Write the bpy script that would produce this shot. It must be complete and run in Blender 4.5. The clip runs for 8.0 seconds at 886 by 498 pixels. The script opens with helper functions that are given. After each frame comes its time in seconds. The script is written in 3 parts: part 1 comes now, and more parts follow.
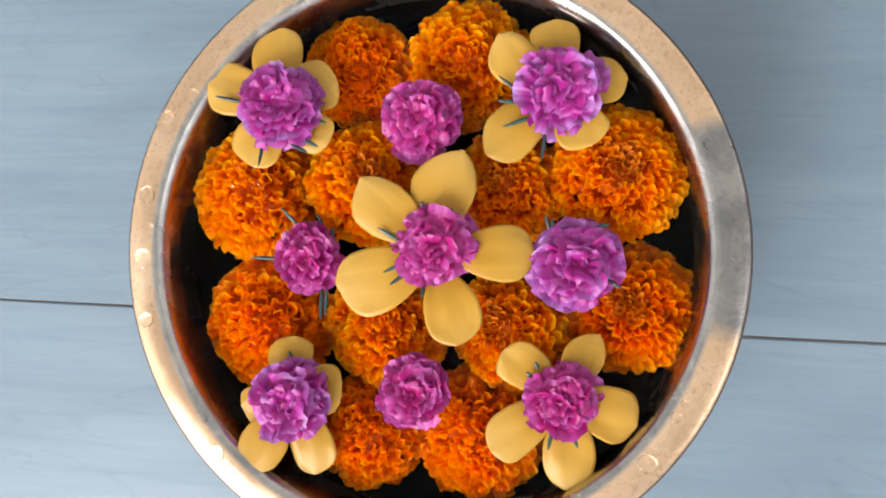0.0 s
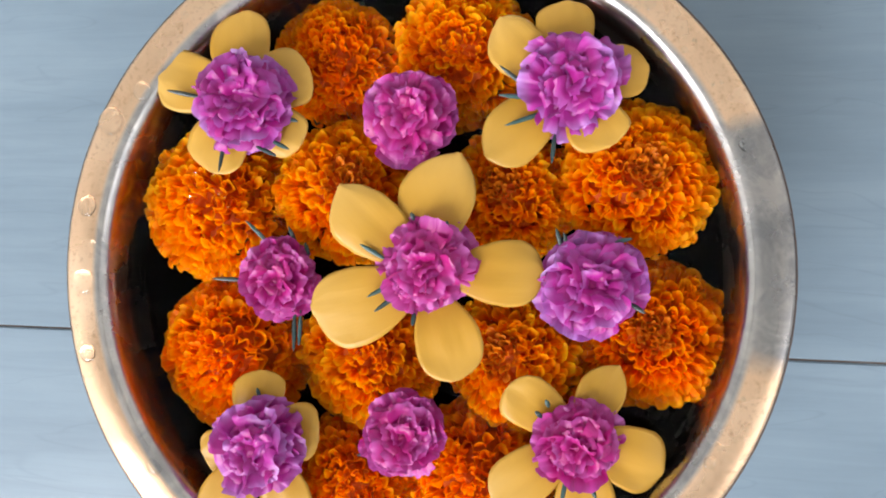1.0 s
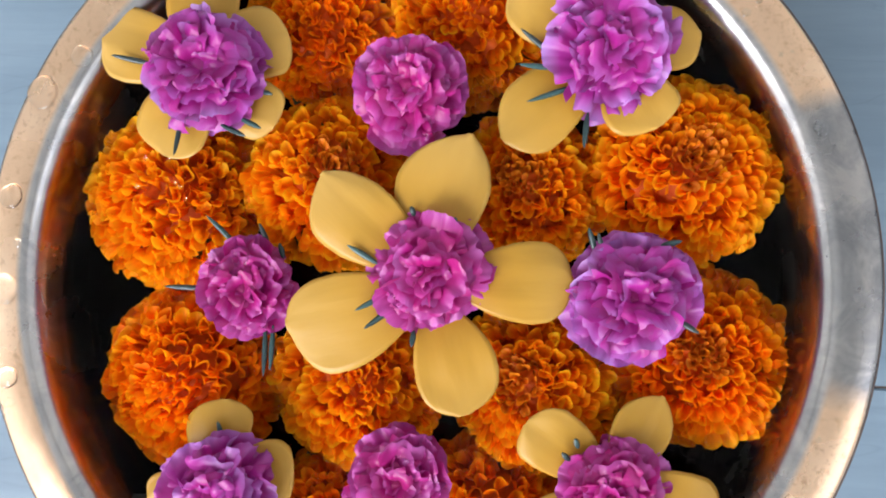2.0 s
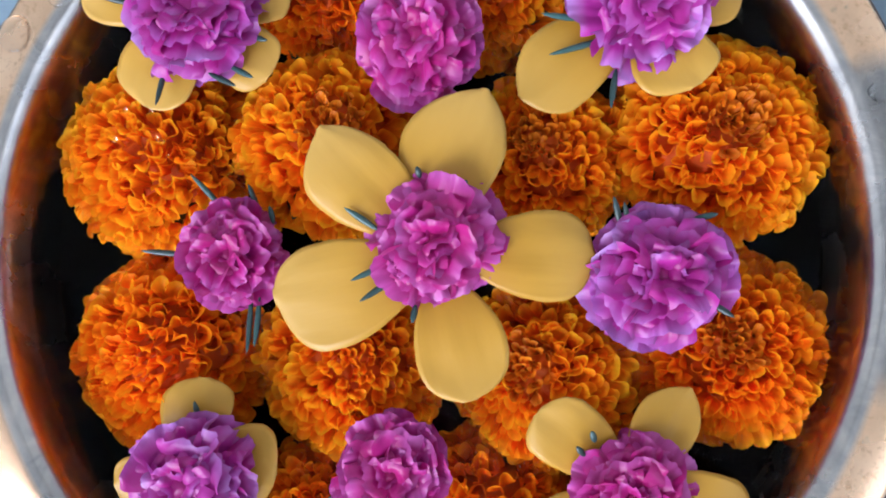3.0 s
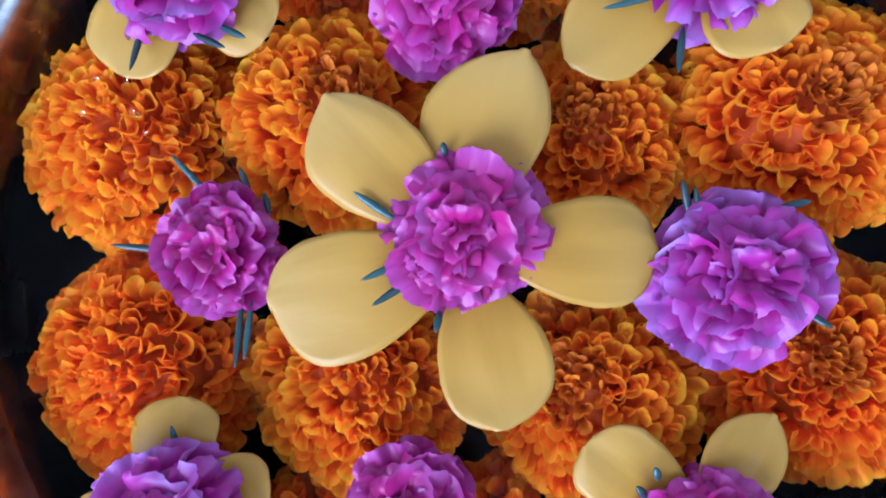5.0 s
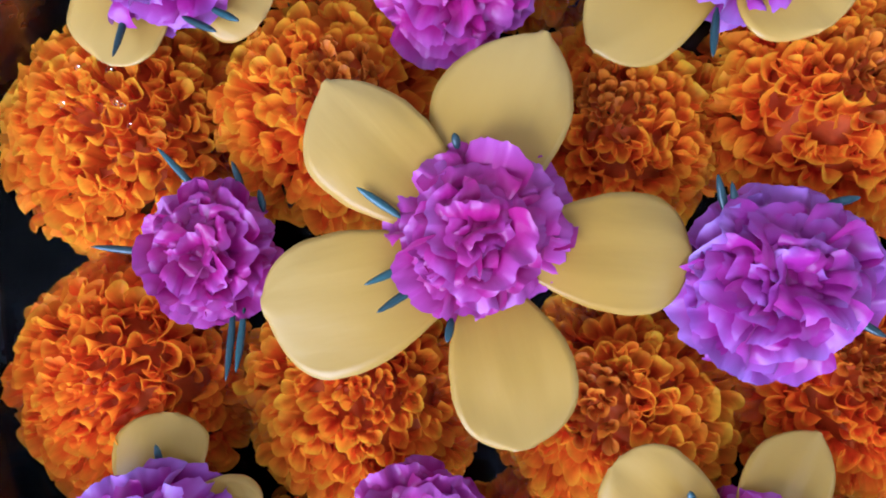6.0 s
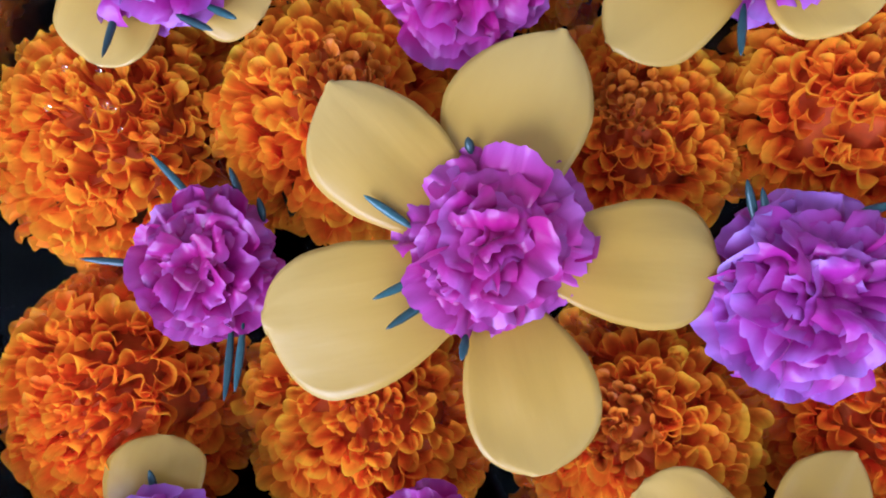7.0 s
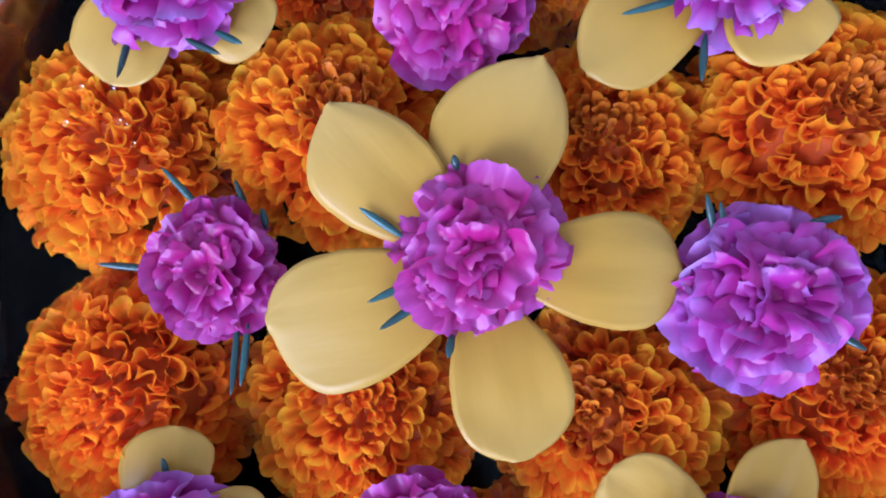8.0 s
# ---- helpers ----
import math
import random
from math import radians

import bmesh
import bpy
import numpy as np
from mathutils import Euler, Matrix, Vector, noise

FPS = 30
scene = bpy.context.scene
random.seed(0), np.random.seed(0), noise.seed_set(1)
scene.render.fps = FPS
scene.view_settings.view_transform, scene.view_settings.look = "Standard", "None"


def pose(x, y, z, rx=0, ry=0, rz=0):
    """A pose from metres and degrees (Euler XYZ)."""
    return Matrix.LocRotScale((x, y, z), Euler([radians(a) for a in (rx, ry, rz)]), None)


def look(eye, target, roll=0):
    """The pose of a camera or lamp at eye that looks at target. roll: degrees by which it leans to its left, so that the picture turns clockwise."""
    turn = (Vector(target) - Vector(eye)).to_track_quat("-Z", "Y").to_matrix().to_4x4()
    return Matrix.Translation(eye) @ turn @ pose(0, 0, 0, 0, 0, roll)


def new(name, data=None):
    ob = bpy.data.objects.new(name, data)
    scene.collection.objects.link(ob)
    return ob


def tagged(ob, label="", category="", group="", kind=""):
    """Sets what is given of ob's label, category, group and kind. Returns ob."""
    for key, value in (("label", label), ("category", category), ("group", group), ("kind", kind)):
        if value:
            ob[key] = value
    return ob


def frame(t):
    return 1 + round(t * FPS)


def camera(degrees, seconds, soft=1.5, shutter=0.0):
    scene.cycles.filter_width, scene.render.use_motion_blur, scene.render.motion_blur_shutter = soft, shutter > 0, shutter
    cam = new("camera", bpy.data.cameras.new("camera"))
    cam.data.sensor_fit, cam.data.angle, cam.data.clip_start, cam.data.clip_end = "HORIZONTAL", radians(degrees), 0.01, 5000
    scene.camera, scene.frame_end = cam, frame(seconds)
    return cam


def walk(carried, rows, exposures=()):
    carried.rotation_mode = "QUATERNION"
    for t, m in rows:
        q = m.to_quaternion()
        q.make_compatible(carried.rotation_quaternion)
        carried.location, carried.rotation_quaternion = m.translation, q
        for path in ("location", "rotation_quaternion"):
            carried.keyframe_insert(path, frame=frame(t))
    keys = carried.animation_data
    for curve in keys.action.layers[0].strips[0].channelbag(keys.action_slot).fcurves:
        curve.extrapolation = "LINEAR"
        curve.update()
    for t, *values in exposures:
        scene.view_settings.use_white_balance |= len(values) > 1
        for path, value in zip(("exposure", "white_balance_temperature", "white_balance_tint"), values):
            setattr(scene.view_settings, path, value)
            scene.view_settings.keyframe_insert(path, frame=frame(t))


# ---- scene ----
# ---------- camera ----------
cam = camera(66.0, 8.0, soft=1.9)
ROWS = [
    (0, 0.0728, -0.0022, 0.4333, 0.82, 10.13, 0.99),
    (0.5, 0.0649, 0.0015, 0.4120, 0.89, 9.09, 0.86),
    (1, 0.0571, 0.0065, 0.3876, 0.70, 8.13, 0.50),
    (2.3, 0.0389, 0.0007, 0.3290, 1.98, 6.25, 1.56),
    (2.5, 0.0387, -0.0044, 0.3268, 2.03, 6.22, 2.50),
    (3, 0.0360, -0.0071, 0.3133, 2.40, 6.28, 2.76),
    (3.5, 0.0344, -0.0074, 0.2948, 2.61, 6.30, 2.87),
    (4, 0.0274, -0.0063, 0.2818, 3.64, 6.09, 2.89),
    (4.5, 0.0262, -0.0087, 0.2804, 3.47, 6.60, 3.10),
    (6, 0.0210, -0.0118, 0.2628, 4.25, 6.45, 3.11),
    (6.5, 0.0170, -0.0097, 0.2550, 4.67, 6.32, 2.75),
    (7, 0.0156, -0.0095, 0.2542, 4.43, 5.87, 2.78),
    (7.5, 0.0204, -0.0119, 0.2728, 3.55, 5.48, 2.92),
    (8, 0.0179, -0.0073, 0.2686, 3.91, 5.23, 2.77),
]
EXPOSURES = [
    (0.0, 0.15, 7250, 17),
    (1.0, 0.15, 7050, 17),
    (2.5, 0.07, 6300, 17),
    (3.5, 0.03, 5550, 16),
    (4.5, 0.03, 4800, 17),
    (6.5, 0.02, 4650, 19),
    (8.0, 0.02, 4700, 19),
]
walk(cam, [(t, pose(x, y, z, rx, ry, rz)) for t, x, y, z, rx, ry, rz in ROWS], EXPOSURES)

# ---------- world and light ----------
world = bpy.data.worlds.new("sky")
scene.world = world
world.use_nodes = True
wn = world.node_tree
sky = wn.nodes.new("ShaderNodeTexSky")
sky.sky_type = "NISHITA"
sky.sun_disc = False
sky.sun_elevation = radians(38)
sky.sun_rotation = radians(180)
wn.links.new(sky.outputs["Color"], wn.nodes["Background"].inputs["Color"])
wn.nodes["Background"].inputs["Strength"].default_value = 0.1

# daylight that comes in through the wide doorway
door_light = bpy.data.lights.new("doorway_daylight", "AREA")
door_light.shape = "RECTANGLE"
door_light.size, door_light.size_y = 1.7, 1.8
door_light.energy = 108
door_light.color = (0.90, 0.95, 1.0)
new("doorway_daylight", door_light).matrix_world = look((-1.10, -1.60, 1.40), (0, 0.2, 0.5))

# daylight through the window opposite
window_light = bpy.data.lights.new("window_daylight", "AREA")
window_light.shape = "RECTANGLE"
window_light.size, window_light.size_y = 1.1, 1.0
window_light.energy = 7
window_light.color = (0.88, 0.94, 1.0)
new("window_daylight", window_light).matrix_world = look((1.82, -0.85, 1.6), (0, 0, 0.2))

# ---------- small helpers ----------
rng = random.Random(7)


def mesh_of(name, verts, faces, material=None, smooth=True):
    me = bpy.data.meshes.new(name)
    me.from_pydata([tuple(v) for v in verts], [], faces)
    if material:
        me.materials.append(material)
    if smooth:
        me.shade_smooth()
    me.update()
    return me


def put(name, me, parent=None, m=None, label=""):
    ob = new(name, me)
    if parent:
        ob.parent = parent
    if m is not None:
        ob.matrix_basis = m
    return tagged(ob, label)


def part(name, bm, material, parent, label="", smooth=False):
    me = bpy.data.meshes.new(name)
    bm.to_mesh(me)
    bm.free()
    me.materials.append(material)
    if smooth:
        me.shade_smooth()
    return put(name, me, parent, None, label)


def box(bm, x0, y0, z0, x1, y1, z1):
    m = Matrix.LocRotScale(((x0 + x1) / 2, (y0 + y1) / 2, (z0 + z1) / 2), None, (x1 - x0, y1 - y0, z1 - z0))
    bmesh.ops.create_cube(bm, size=1, matrix=m)


def grid_faces(n, m, closed=False):
    """Quads of a grid with n columns and m rows, rows one after another."""
    out = []
    for j in range(m - 1):
        for i in range(n if closed else n - 1):
            k = (i + 1) % n
            out.append((j * n + i, j * n + k, (j + 1) * n + k, (j + 1) * n + i))
    return out


def lathe(profile, steps=144):
    verts, n = [], steps
    for r, z in profile:
        for i in range(n):
            a = 2 * math.pi * i / n
            verts.append((r * math.cos(a), r * math.sin(a), z))
    return verts, grid_faces(n, len(profile), True)


# ---------- materials ----------
def material(name):
    mat = bpy.data.materials.new(name)
    mat.use_nodes = True
    return mat, mat.node_tree.nodes, mat.node_tree.links, mat.node_tree.nodes["Principled BSDF"]


def add(nodes, kind, **settings):
    n = nodes.new(kind)
    for key, value in settings.items():
        n.inputs[key].default_value = value
    return n


def ramp(nodes, stops):
    n = nodes.new("ShaderNodeValToRGB")
    el = n.color_ramp.elements
    while len(el) < len(stops):
        el.new(0.5)
    for e, (p, c) in zip(el, stops):
        e.position, e.color = p, (*c, 1)
    return n


def mapped(nodes, links, scale=(1, 1, 1), out="Object"):
    tc = nodes.new("ShaderNodeTexCoord")
    mp = nodes.new("ShaderNodeMapping")
    mp.inputs["Scale"].default_value = scale
    links.new(tc.outputs[out], mp.inputs["Vector"])
    return mp.outputs["Vector"]


def bump(nodes, links, height, target, strength, distance):
    b = add(nodes, "ShaderNodeBump", Strength=strength, Distance=distance)
    links.new(height, b.inputs["Height"])
    links.new(b.outputs["Normal"], target.inputs["Normal"])


def mixed(nodes, links, fac, a, b, mode="MIX"):
    n = nodes.new("ShaderNodeMix")
    n.data_type, n.blend_type = "RGBA", mode
    for key, v in ((0, fac), (6, a), (7, b)):
        if isinstance(v, (int, float)):
            n.inputs[key].default_value = v
        elif isinstance(v, tuple):
            n.inputs[key].default_value = (*v, 1)
        else:
            links.new(v, n.inputs[key])
    return n.outputs[2]


def petal_material(name, stops, rough, through_light, vein, spec=0.4, sheen=0.0, tip=None, depth=(0.80, 0.76, 0.72), coat=0.0, reach=1.0, fade=0.6, relief=0.35):
    """A soft petal: colour varies from petal to petal and in fine veins along it, and some light passes through."""
    mat, nodes, links, bsdf = material(name)
    info = nodes.new("ShaderNodeObjectInfo")
    col = ramp(nodes, stops)
    links.new(info.outputs["Random"], col.inputs["Fac"])
    vec = mapped(nodes, links, vein)
    noise_v = add(nodes, "ShaderNodeTexNoise", Scale=1.0, Detail=3.0)
    links.new(vec, noise_v.inputs["Vector"])
    veins = ramp(nodes, [(0.3, depth), (0.7, (1.04, 1.05, 1.06))])
    links.new(noise_v.outputs["Fac"], veins.inputs["Fac"])
    c = mixed(nodes, links, 0.6, col.outputs["Color"], veins.outputs["Color"], "MULTIPLY")
    if tip:
        # paler towards the free edge, deeper at the base
        sep = nodes.new("ShaderNodeSeparateXYZ")
        links.new(mapped(nodes, links, (1, reach, 1)), sep.inputs[0])
        f = ramp(nodes, [(0.10, tip[0]), (fade, (1, 1, 1)), (1.0, tip[1])])
        links.new(sep.outputs["Y"], f.inputs["Fac"])
        c = mixed(nodes, links, 1.0, c, f.outputs["Color"], "MULTIPLY")
    links.new(c, bsdf.inputs["Base Color"])
    bsdf.inputs["Roughness"].default_value = rough
    bsdf.inputs["Specular IOR Level"].default_value = spec
    bsdf.inputs["Sheen Weight"].default_value = sheen
    bsdf.inputs["Sheen Roughness"].default_value = 0.4
    bsdf.inputs["Coat Weight"].default_value = coat
    bsdf.inputs["Coat Roughness"].default_value = 0.22
    bump(nodes, links, noise_v.outputs["Fac"], bsdf, relief, 0.0005)
    tl = nodes.new("ShaderNodeBsdfTranslucent")
    links.new(c, tl.inputs["Color"])
    mx = add(nodes, "ShaderNodeMixShader", Fac=through_light)
    links.new(bsdf.outputs[0], mx.inputs[1])
    links.new(tl.outputs[0], mx.inputs[2])
    links.new(mx.outputs[0], nodes["Material Output"].inputs["Surface"])
    return mat


MARIGOLD = [petal_material(name, stops, 0.5, 0.55, (9, 1.2, 9), 0.10, tip=((0.94, 0.66, 0.5), (1.02, 1.60, 2.6)), fade=0.80)
            for name, stops in (("bright_marigold_petal", [(0.0, (0.96, 0.245, 0.002)), (0.55, (0.99, 0.310, 0.003)), (1.0, (0.995, 0.39, 0.005))]),
                                ("deep_marigold_petal", [(0.0, (0.95, 0.195, 0.0015)), (0.55, (0.98, 0.245, 0.002)), (1.0, (0.99, 0.315, 0.003))]))]
HEARTLET = petal_material("marigold_centre_petal", [(0.0, (0.50, 0.115, 0.003)), (0.6, (0.72, 0.170, 0.003)), (1.0, (0.86, 0.23, 0.005))], 0.5, 0.3, (9, 1.2, 9), 0.25,
                          tip=((0.6, 0.5, 0.5), (1.05, 1.35, 2.0)), fade=0.7)
HEART = petal_material("marigold_heart", [(0.0, (0.74, 0.110, 0.001)), (1.0, (0.80, 0.130, 0.001))], 0.6, 0.15, (500, 500, 500), 0.3)
# lavender highlights on the moss rose petal edges are put into the tip colour
ROSE_KIND = {kind: petal_material(name, stops, 0.40, 0.30, (8, 1.0, 8), 0.5, 0.10, tip=((0.9, 0.6, 0.75), high), depth=(0.86, 0.76, 0.84), coat=0.08, fade=0.70)
             for kind, name, stops, high in (
                 ("magenta", "magenta_moss_rose_petal", [(0.0, (0.45, 0.008, 0.180)), (0.5, (0.50, 0.011, 0.215)), (1.0, (0.54, 0.020, 0.27))], (1.08, 8.0, 1.9)),
                 ("violet", "violet_moss_rose_petal", [(0.0, (0.42, 0.011, 0.225)), (0.5, (0.45, 0.019, 0.280)), (1.0, (0.49, 0.036, 0.36))], (1.06, 8.5, 2.0)))}
YELLOW = petal_material("yellow_petal", [(0.0, (0.55, 0.290, 0.030)), (1.0, (0.60, 0.338, 0.050))], 0.36, 0.22, (170, 30, 170), 0.45, 0.0,
                        tip=((0.94, 0.86, 0.6), (1.06, 1.16, 2.0)), depth=(0.96, 0.95, 0.91), reach=27.0, fade=0.5, relief=0.5)


def leaf_material():
    mat, nodes, links, bsdf = material("fleshy_leaf")
    info = nodes.new("ShaderNodeObjectInfo")
    col = ramp(nodes, [(0.0, (0.012, 0.028, 0.026)), (0.45, (0.018, 0.060, 0.058)), (1.0, (0.042, 0.140, 0.130))])
    links.new(info.outputs["Random"], col.inputs["Fac"])
    n = add(nodes, "ShaderNodeTexNoise", Scale=900.0, Detail=3.0)
    links.new(mapped(nodes, links), n.inputs["Vector"])
    links.new(mixed(nodes, links, n.outputs["Fac"], col.outputs["Color"], (0.03, 0.05, 0.05), "MIX"), bsdf.inputs["Base Color"])
    bsdf.inputs["Roughness"].default_value = 0.3
    bump(nodes, links, n.outputs["Fac"], bsdf, 0.2, 0.0003)
    return mat


def calyx_material():
    mat, nodes, links, bsdf = material("green_calyx")
    n = add(nodes, "ShaderNodeTexNoise", Scale=400.0, Detail=4.0)
    links.new(mapped(nodes, links), n.inputs["Vector"])
    c = ramp(nodes, [(0.3, (0.02, 0.035, 0.022)), (0.7, (0.05, 0.085, 0.045))])
    links.new(n.outputs["Fac"], c.inputs["Fac"])
    links.new(c.outputs["Color"], bsdf.inputs["Base Color"])
    bsdf.inputs["Roughness"].default_value = 0.4
    return mat


def plain_material(name, c0, c1, rough):
    mat, nodes, links, bsdf = material(name)
    n = add(nodes, "ShaderNodeTexNoise", Scale=6.0, Detail=8.0)
    links.new(mapped(nodes, links), n.inputs["Vector"])
    c = ramp(nodes, [(0.3, c0), (0.7, c1)])
    links.new(n.outputs["Fac"], c.inputs["Fac"])
    links.new(c.outputs["Color"], bsdf.inputs["Base Color"])
    bsdf.inputs["Roughness"].default_value = rough
    bump(nodes, links, n.outputs["Fac"], bsdf, 0.2, 0.002)
    return mat


def brass_material(name, inside):
    mat, nodes, links, bsdf = material(name)
    vec = mapped(nodes, links)
    big = add(nodes, "ShaderNodeTexNoise", Scale=22.0, Detail=5.0, Roughness=0.6)
    fine = add(nodes, "ShaderNodeTexNoise", Scale=420.0, Detail=4.0, Roughness=0.7)
    links.new(vec, big.inputs["Vector"])
    links.new(vec, fine.inputs["Vector"])
    c = ramp(nodes, [(0.30, (0.88, 0.580, 0.365)), (0.52, (0.96, 0.665, 0.435)), (0.75, (0.98, 0.735, 0.51))])
    links.new(big.outputs["Fac"], c.inputs["Fac"])
    speck = ramp(nodes, [(0.54, (1, 1, 1)), (0.66, (0.66, 0.55, 0.46))])
    links.new(fine.outputs["Fac"], speck.inputs["Fac"])
    col = mixed(nodes, links, 0.5, c.outputs["Color"], speck.outputs["Color"], "MULTIPLY")
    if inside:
        # near-black brown below the water line
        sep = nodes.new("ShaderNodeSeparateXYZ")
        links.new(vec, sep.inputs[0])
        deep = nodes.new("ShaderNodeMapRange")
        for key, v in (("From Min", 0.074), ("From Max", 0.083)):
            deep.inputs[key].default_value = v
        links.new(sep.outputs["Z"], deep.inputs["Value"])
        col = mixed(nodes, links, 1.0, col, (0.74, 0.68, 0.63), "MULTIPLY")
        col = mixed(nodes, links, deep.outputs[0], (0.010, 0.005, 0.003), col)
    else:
        # grey stretch: a dark reflection on the rim's right, put into the colour
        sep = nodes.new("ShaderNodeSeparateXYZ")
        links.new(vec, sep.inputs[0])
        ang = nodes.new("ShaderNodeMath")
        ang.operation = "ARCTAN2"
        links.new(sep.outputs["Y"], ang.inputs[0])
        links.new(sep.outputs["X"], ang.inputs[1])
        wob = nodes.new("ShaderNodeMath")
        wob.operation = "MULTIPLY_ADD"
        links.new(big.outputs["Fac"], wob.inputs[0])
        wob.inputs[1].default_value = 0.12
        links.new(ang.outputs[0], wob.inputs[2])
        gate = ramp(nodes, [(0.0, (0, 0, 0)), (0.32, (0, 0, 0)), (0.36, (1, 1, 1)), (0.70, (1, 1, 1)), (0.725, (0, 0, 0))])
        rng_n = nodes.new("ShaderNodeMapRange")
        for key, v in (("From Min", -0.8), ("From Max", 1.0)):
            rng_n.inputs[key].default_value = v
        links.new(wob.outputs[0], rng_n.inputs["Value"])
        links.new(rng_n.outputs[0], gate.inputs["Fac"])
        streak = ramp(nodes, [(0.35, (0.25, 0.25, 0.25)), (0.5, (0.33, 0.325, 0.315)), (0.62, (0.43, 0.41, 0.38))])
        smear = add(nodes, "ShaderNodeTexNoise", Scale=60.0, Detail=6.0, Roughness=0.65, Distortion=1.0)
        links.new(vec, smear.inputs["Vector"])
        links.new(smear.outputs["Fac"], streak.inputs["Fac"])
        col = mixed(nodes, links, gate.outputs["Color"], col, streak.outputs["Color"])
        # silver-grey band on the curve between the flat rim and the inner wall
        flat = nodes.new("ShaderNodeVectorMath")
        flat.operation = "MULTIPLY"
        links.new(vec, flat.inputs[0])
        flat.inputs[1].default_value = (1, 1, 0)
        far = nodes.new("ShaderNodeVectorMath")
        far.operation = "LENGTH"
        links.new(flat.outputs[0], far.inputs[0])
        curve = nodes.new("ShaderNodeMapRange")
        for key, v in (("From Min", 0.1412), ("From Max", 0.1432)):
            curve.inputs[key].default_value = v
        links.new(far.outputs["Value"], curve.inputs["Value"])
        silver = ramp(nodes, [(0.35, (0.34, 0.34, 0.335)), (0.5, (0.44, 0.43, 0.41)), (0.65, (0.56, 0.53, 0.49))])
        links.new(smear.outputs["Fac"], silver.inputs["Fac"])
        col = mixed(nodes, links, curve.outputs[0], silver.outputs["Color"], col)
        # browner and darker down the inner wall
        wall_z = nodes.new("ShaderNodeMapRange")
        for key, v in (("From Min", 0.0915), ("From Max", 0.0985)):
            wall_z.inputs[key].default_value = v
        links.new(sep.outputs["Z"], wall_z.inputs["Value"])
        dull = mixed(nodes, links, 1.0, col, (0.50, 0.40, 0.33), "MULTIPLY")
        col = mixed(nodes, links, wall_z.outputs[0], dull, col)
    links.new(col, bsdf.inputs["Base Color"])
    bsdf.inputs["Metallic"].default_value = 1.0
    r = ramp(nodes, [(0.3, (0.20, 0.20, 0.20)), (0.7, (0.34, 0.34, 0.34))])
    if inside:
        r = ramp(nodes, [(0.3, (0.17, 0.17, 0.17)), (0.7, (0.34, 0.34, 0.34))])
    links.new(big.outputs["Fac"], r.inputs["Fac"])
    links.new(r.outputs["Color"], bsdf.inputs["Roughness"])
    bump(nodes, links, big.outputs["Fac"], bsdf, 0.25, 0.002)
    return mat


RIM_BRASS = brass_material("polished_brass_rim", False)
BODY_BRASS = brass_material("brass_bowl_body", True)
DARK_BRASS = plain_material("dark_edge_brass", (0.05, 0.032, 0.025), (0.12, 0.075, 0.055), 0.45)


def water_material(name, ior):
    mat, nodes, links, bsdf = material(name)
    bsdf.inputs["Base Color"].default_value = (0.92, 0.95, 0.96, 1)
    bsdf.inputs["Roughness"].default_value = 0.02
    bsdf.inputs["IOR"].default_value = ior
    bsdf.inputs["Transmission Weight"].default_value = 1.0
    return mat


WATER = water_material("water", 1.15)
DROP = water_material("water_drop", 1.33)


def tile_material():
    mat, nodes, links, bsdf = material("blue_grey_floor_tile")
    vec = mapped(nodes, links, (1.0, 6.0, 1.0))
    a = add(nodes, "ShaderNodeTexNoise", Scale=3.2, Detail=6.0, Roughness=0.6, Distortion=0.6)
    links.new(vec, a.inputs["Vector"])
    vec2 = mapped(nodes, links, (4.0, 70.0, 1.0))
    b = add(nodes, "ShaderNodeTexNoise", Scale=2.0, Detail=5.0, Roughness=0.65, Distortion=0.4)
    links.new(vec2, b.inputs["Vector"])
    c = ramp(nodes, [(0.28, (0.150, 0.218, 0.272)), (0.5, (0.177, 0.254, 0.312)), (0.75, (0.205, 0.286, 0.343))])
    links.new(a.outputs["Fac"], c.inputs["Fac"])
    d = ramp(nodes, [(0.35, (0.90, 0.90, 0.91)), (0.6, (1.03, 1.03, 1.03))])
    links.new(b.outputs["Fac"], d.inputs["Fac"])
    col = mixed(nodes, links, 0.7, c.outputs["Color"], d.outputs["Color"], "MULTIPLY")
    # thin dark hairline streaks of the printed pattern
    vec3 = mapped(nodes, links, (1.6, 9.0, 1.0))
    w = add(nodes, "ShaderNodeTexNoise", Scale=2.6, Detail=2.0, Roughness=0.5, Distortion=1.2)
    links.new(vec3, w.inputs["Vector"])
    line = ramp(nodes, [(0.0, (1, 1, 1)), (0.490, (1, 1, 1)), (0.5, (0.72, 0.73, 0.75)), (0.510, (1, 1, 1))])
    links.new(w.outputs["Fac"], line.inputs["Fac"])
    col = mixed(nodes, links, 0.3, col, line.outputs["Color"], "MULTIPLY")
    links.new(col, bsdf.inputs["Base Color"])
    r = ramp(nodes, [(0.3, (0.36, 0.36, 0.36)), (0.7, (0.5, 0.5, 0.5))])
    links.new(b.outputs["Fac"], r.inputs["Fac"])
    links.new(r.outputs["Color"], bsdf.inputs["Roughness"])
    bump(nodes, links, b.outputs["Fac"], bsdf, 0.15, 0.0008)
    return mat


TILE = tile_material()


PLASTER = plain_material("white_plaster", (0.78, 0.77, 0.75), (0.83, 0.82, 0.80), 0.8)
GROUT = plain_material("brown_grey_grout", (0.11, 0.085, 0.075), (0.17, 0.135, 0.115), 0.9)

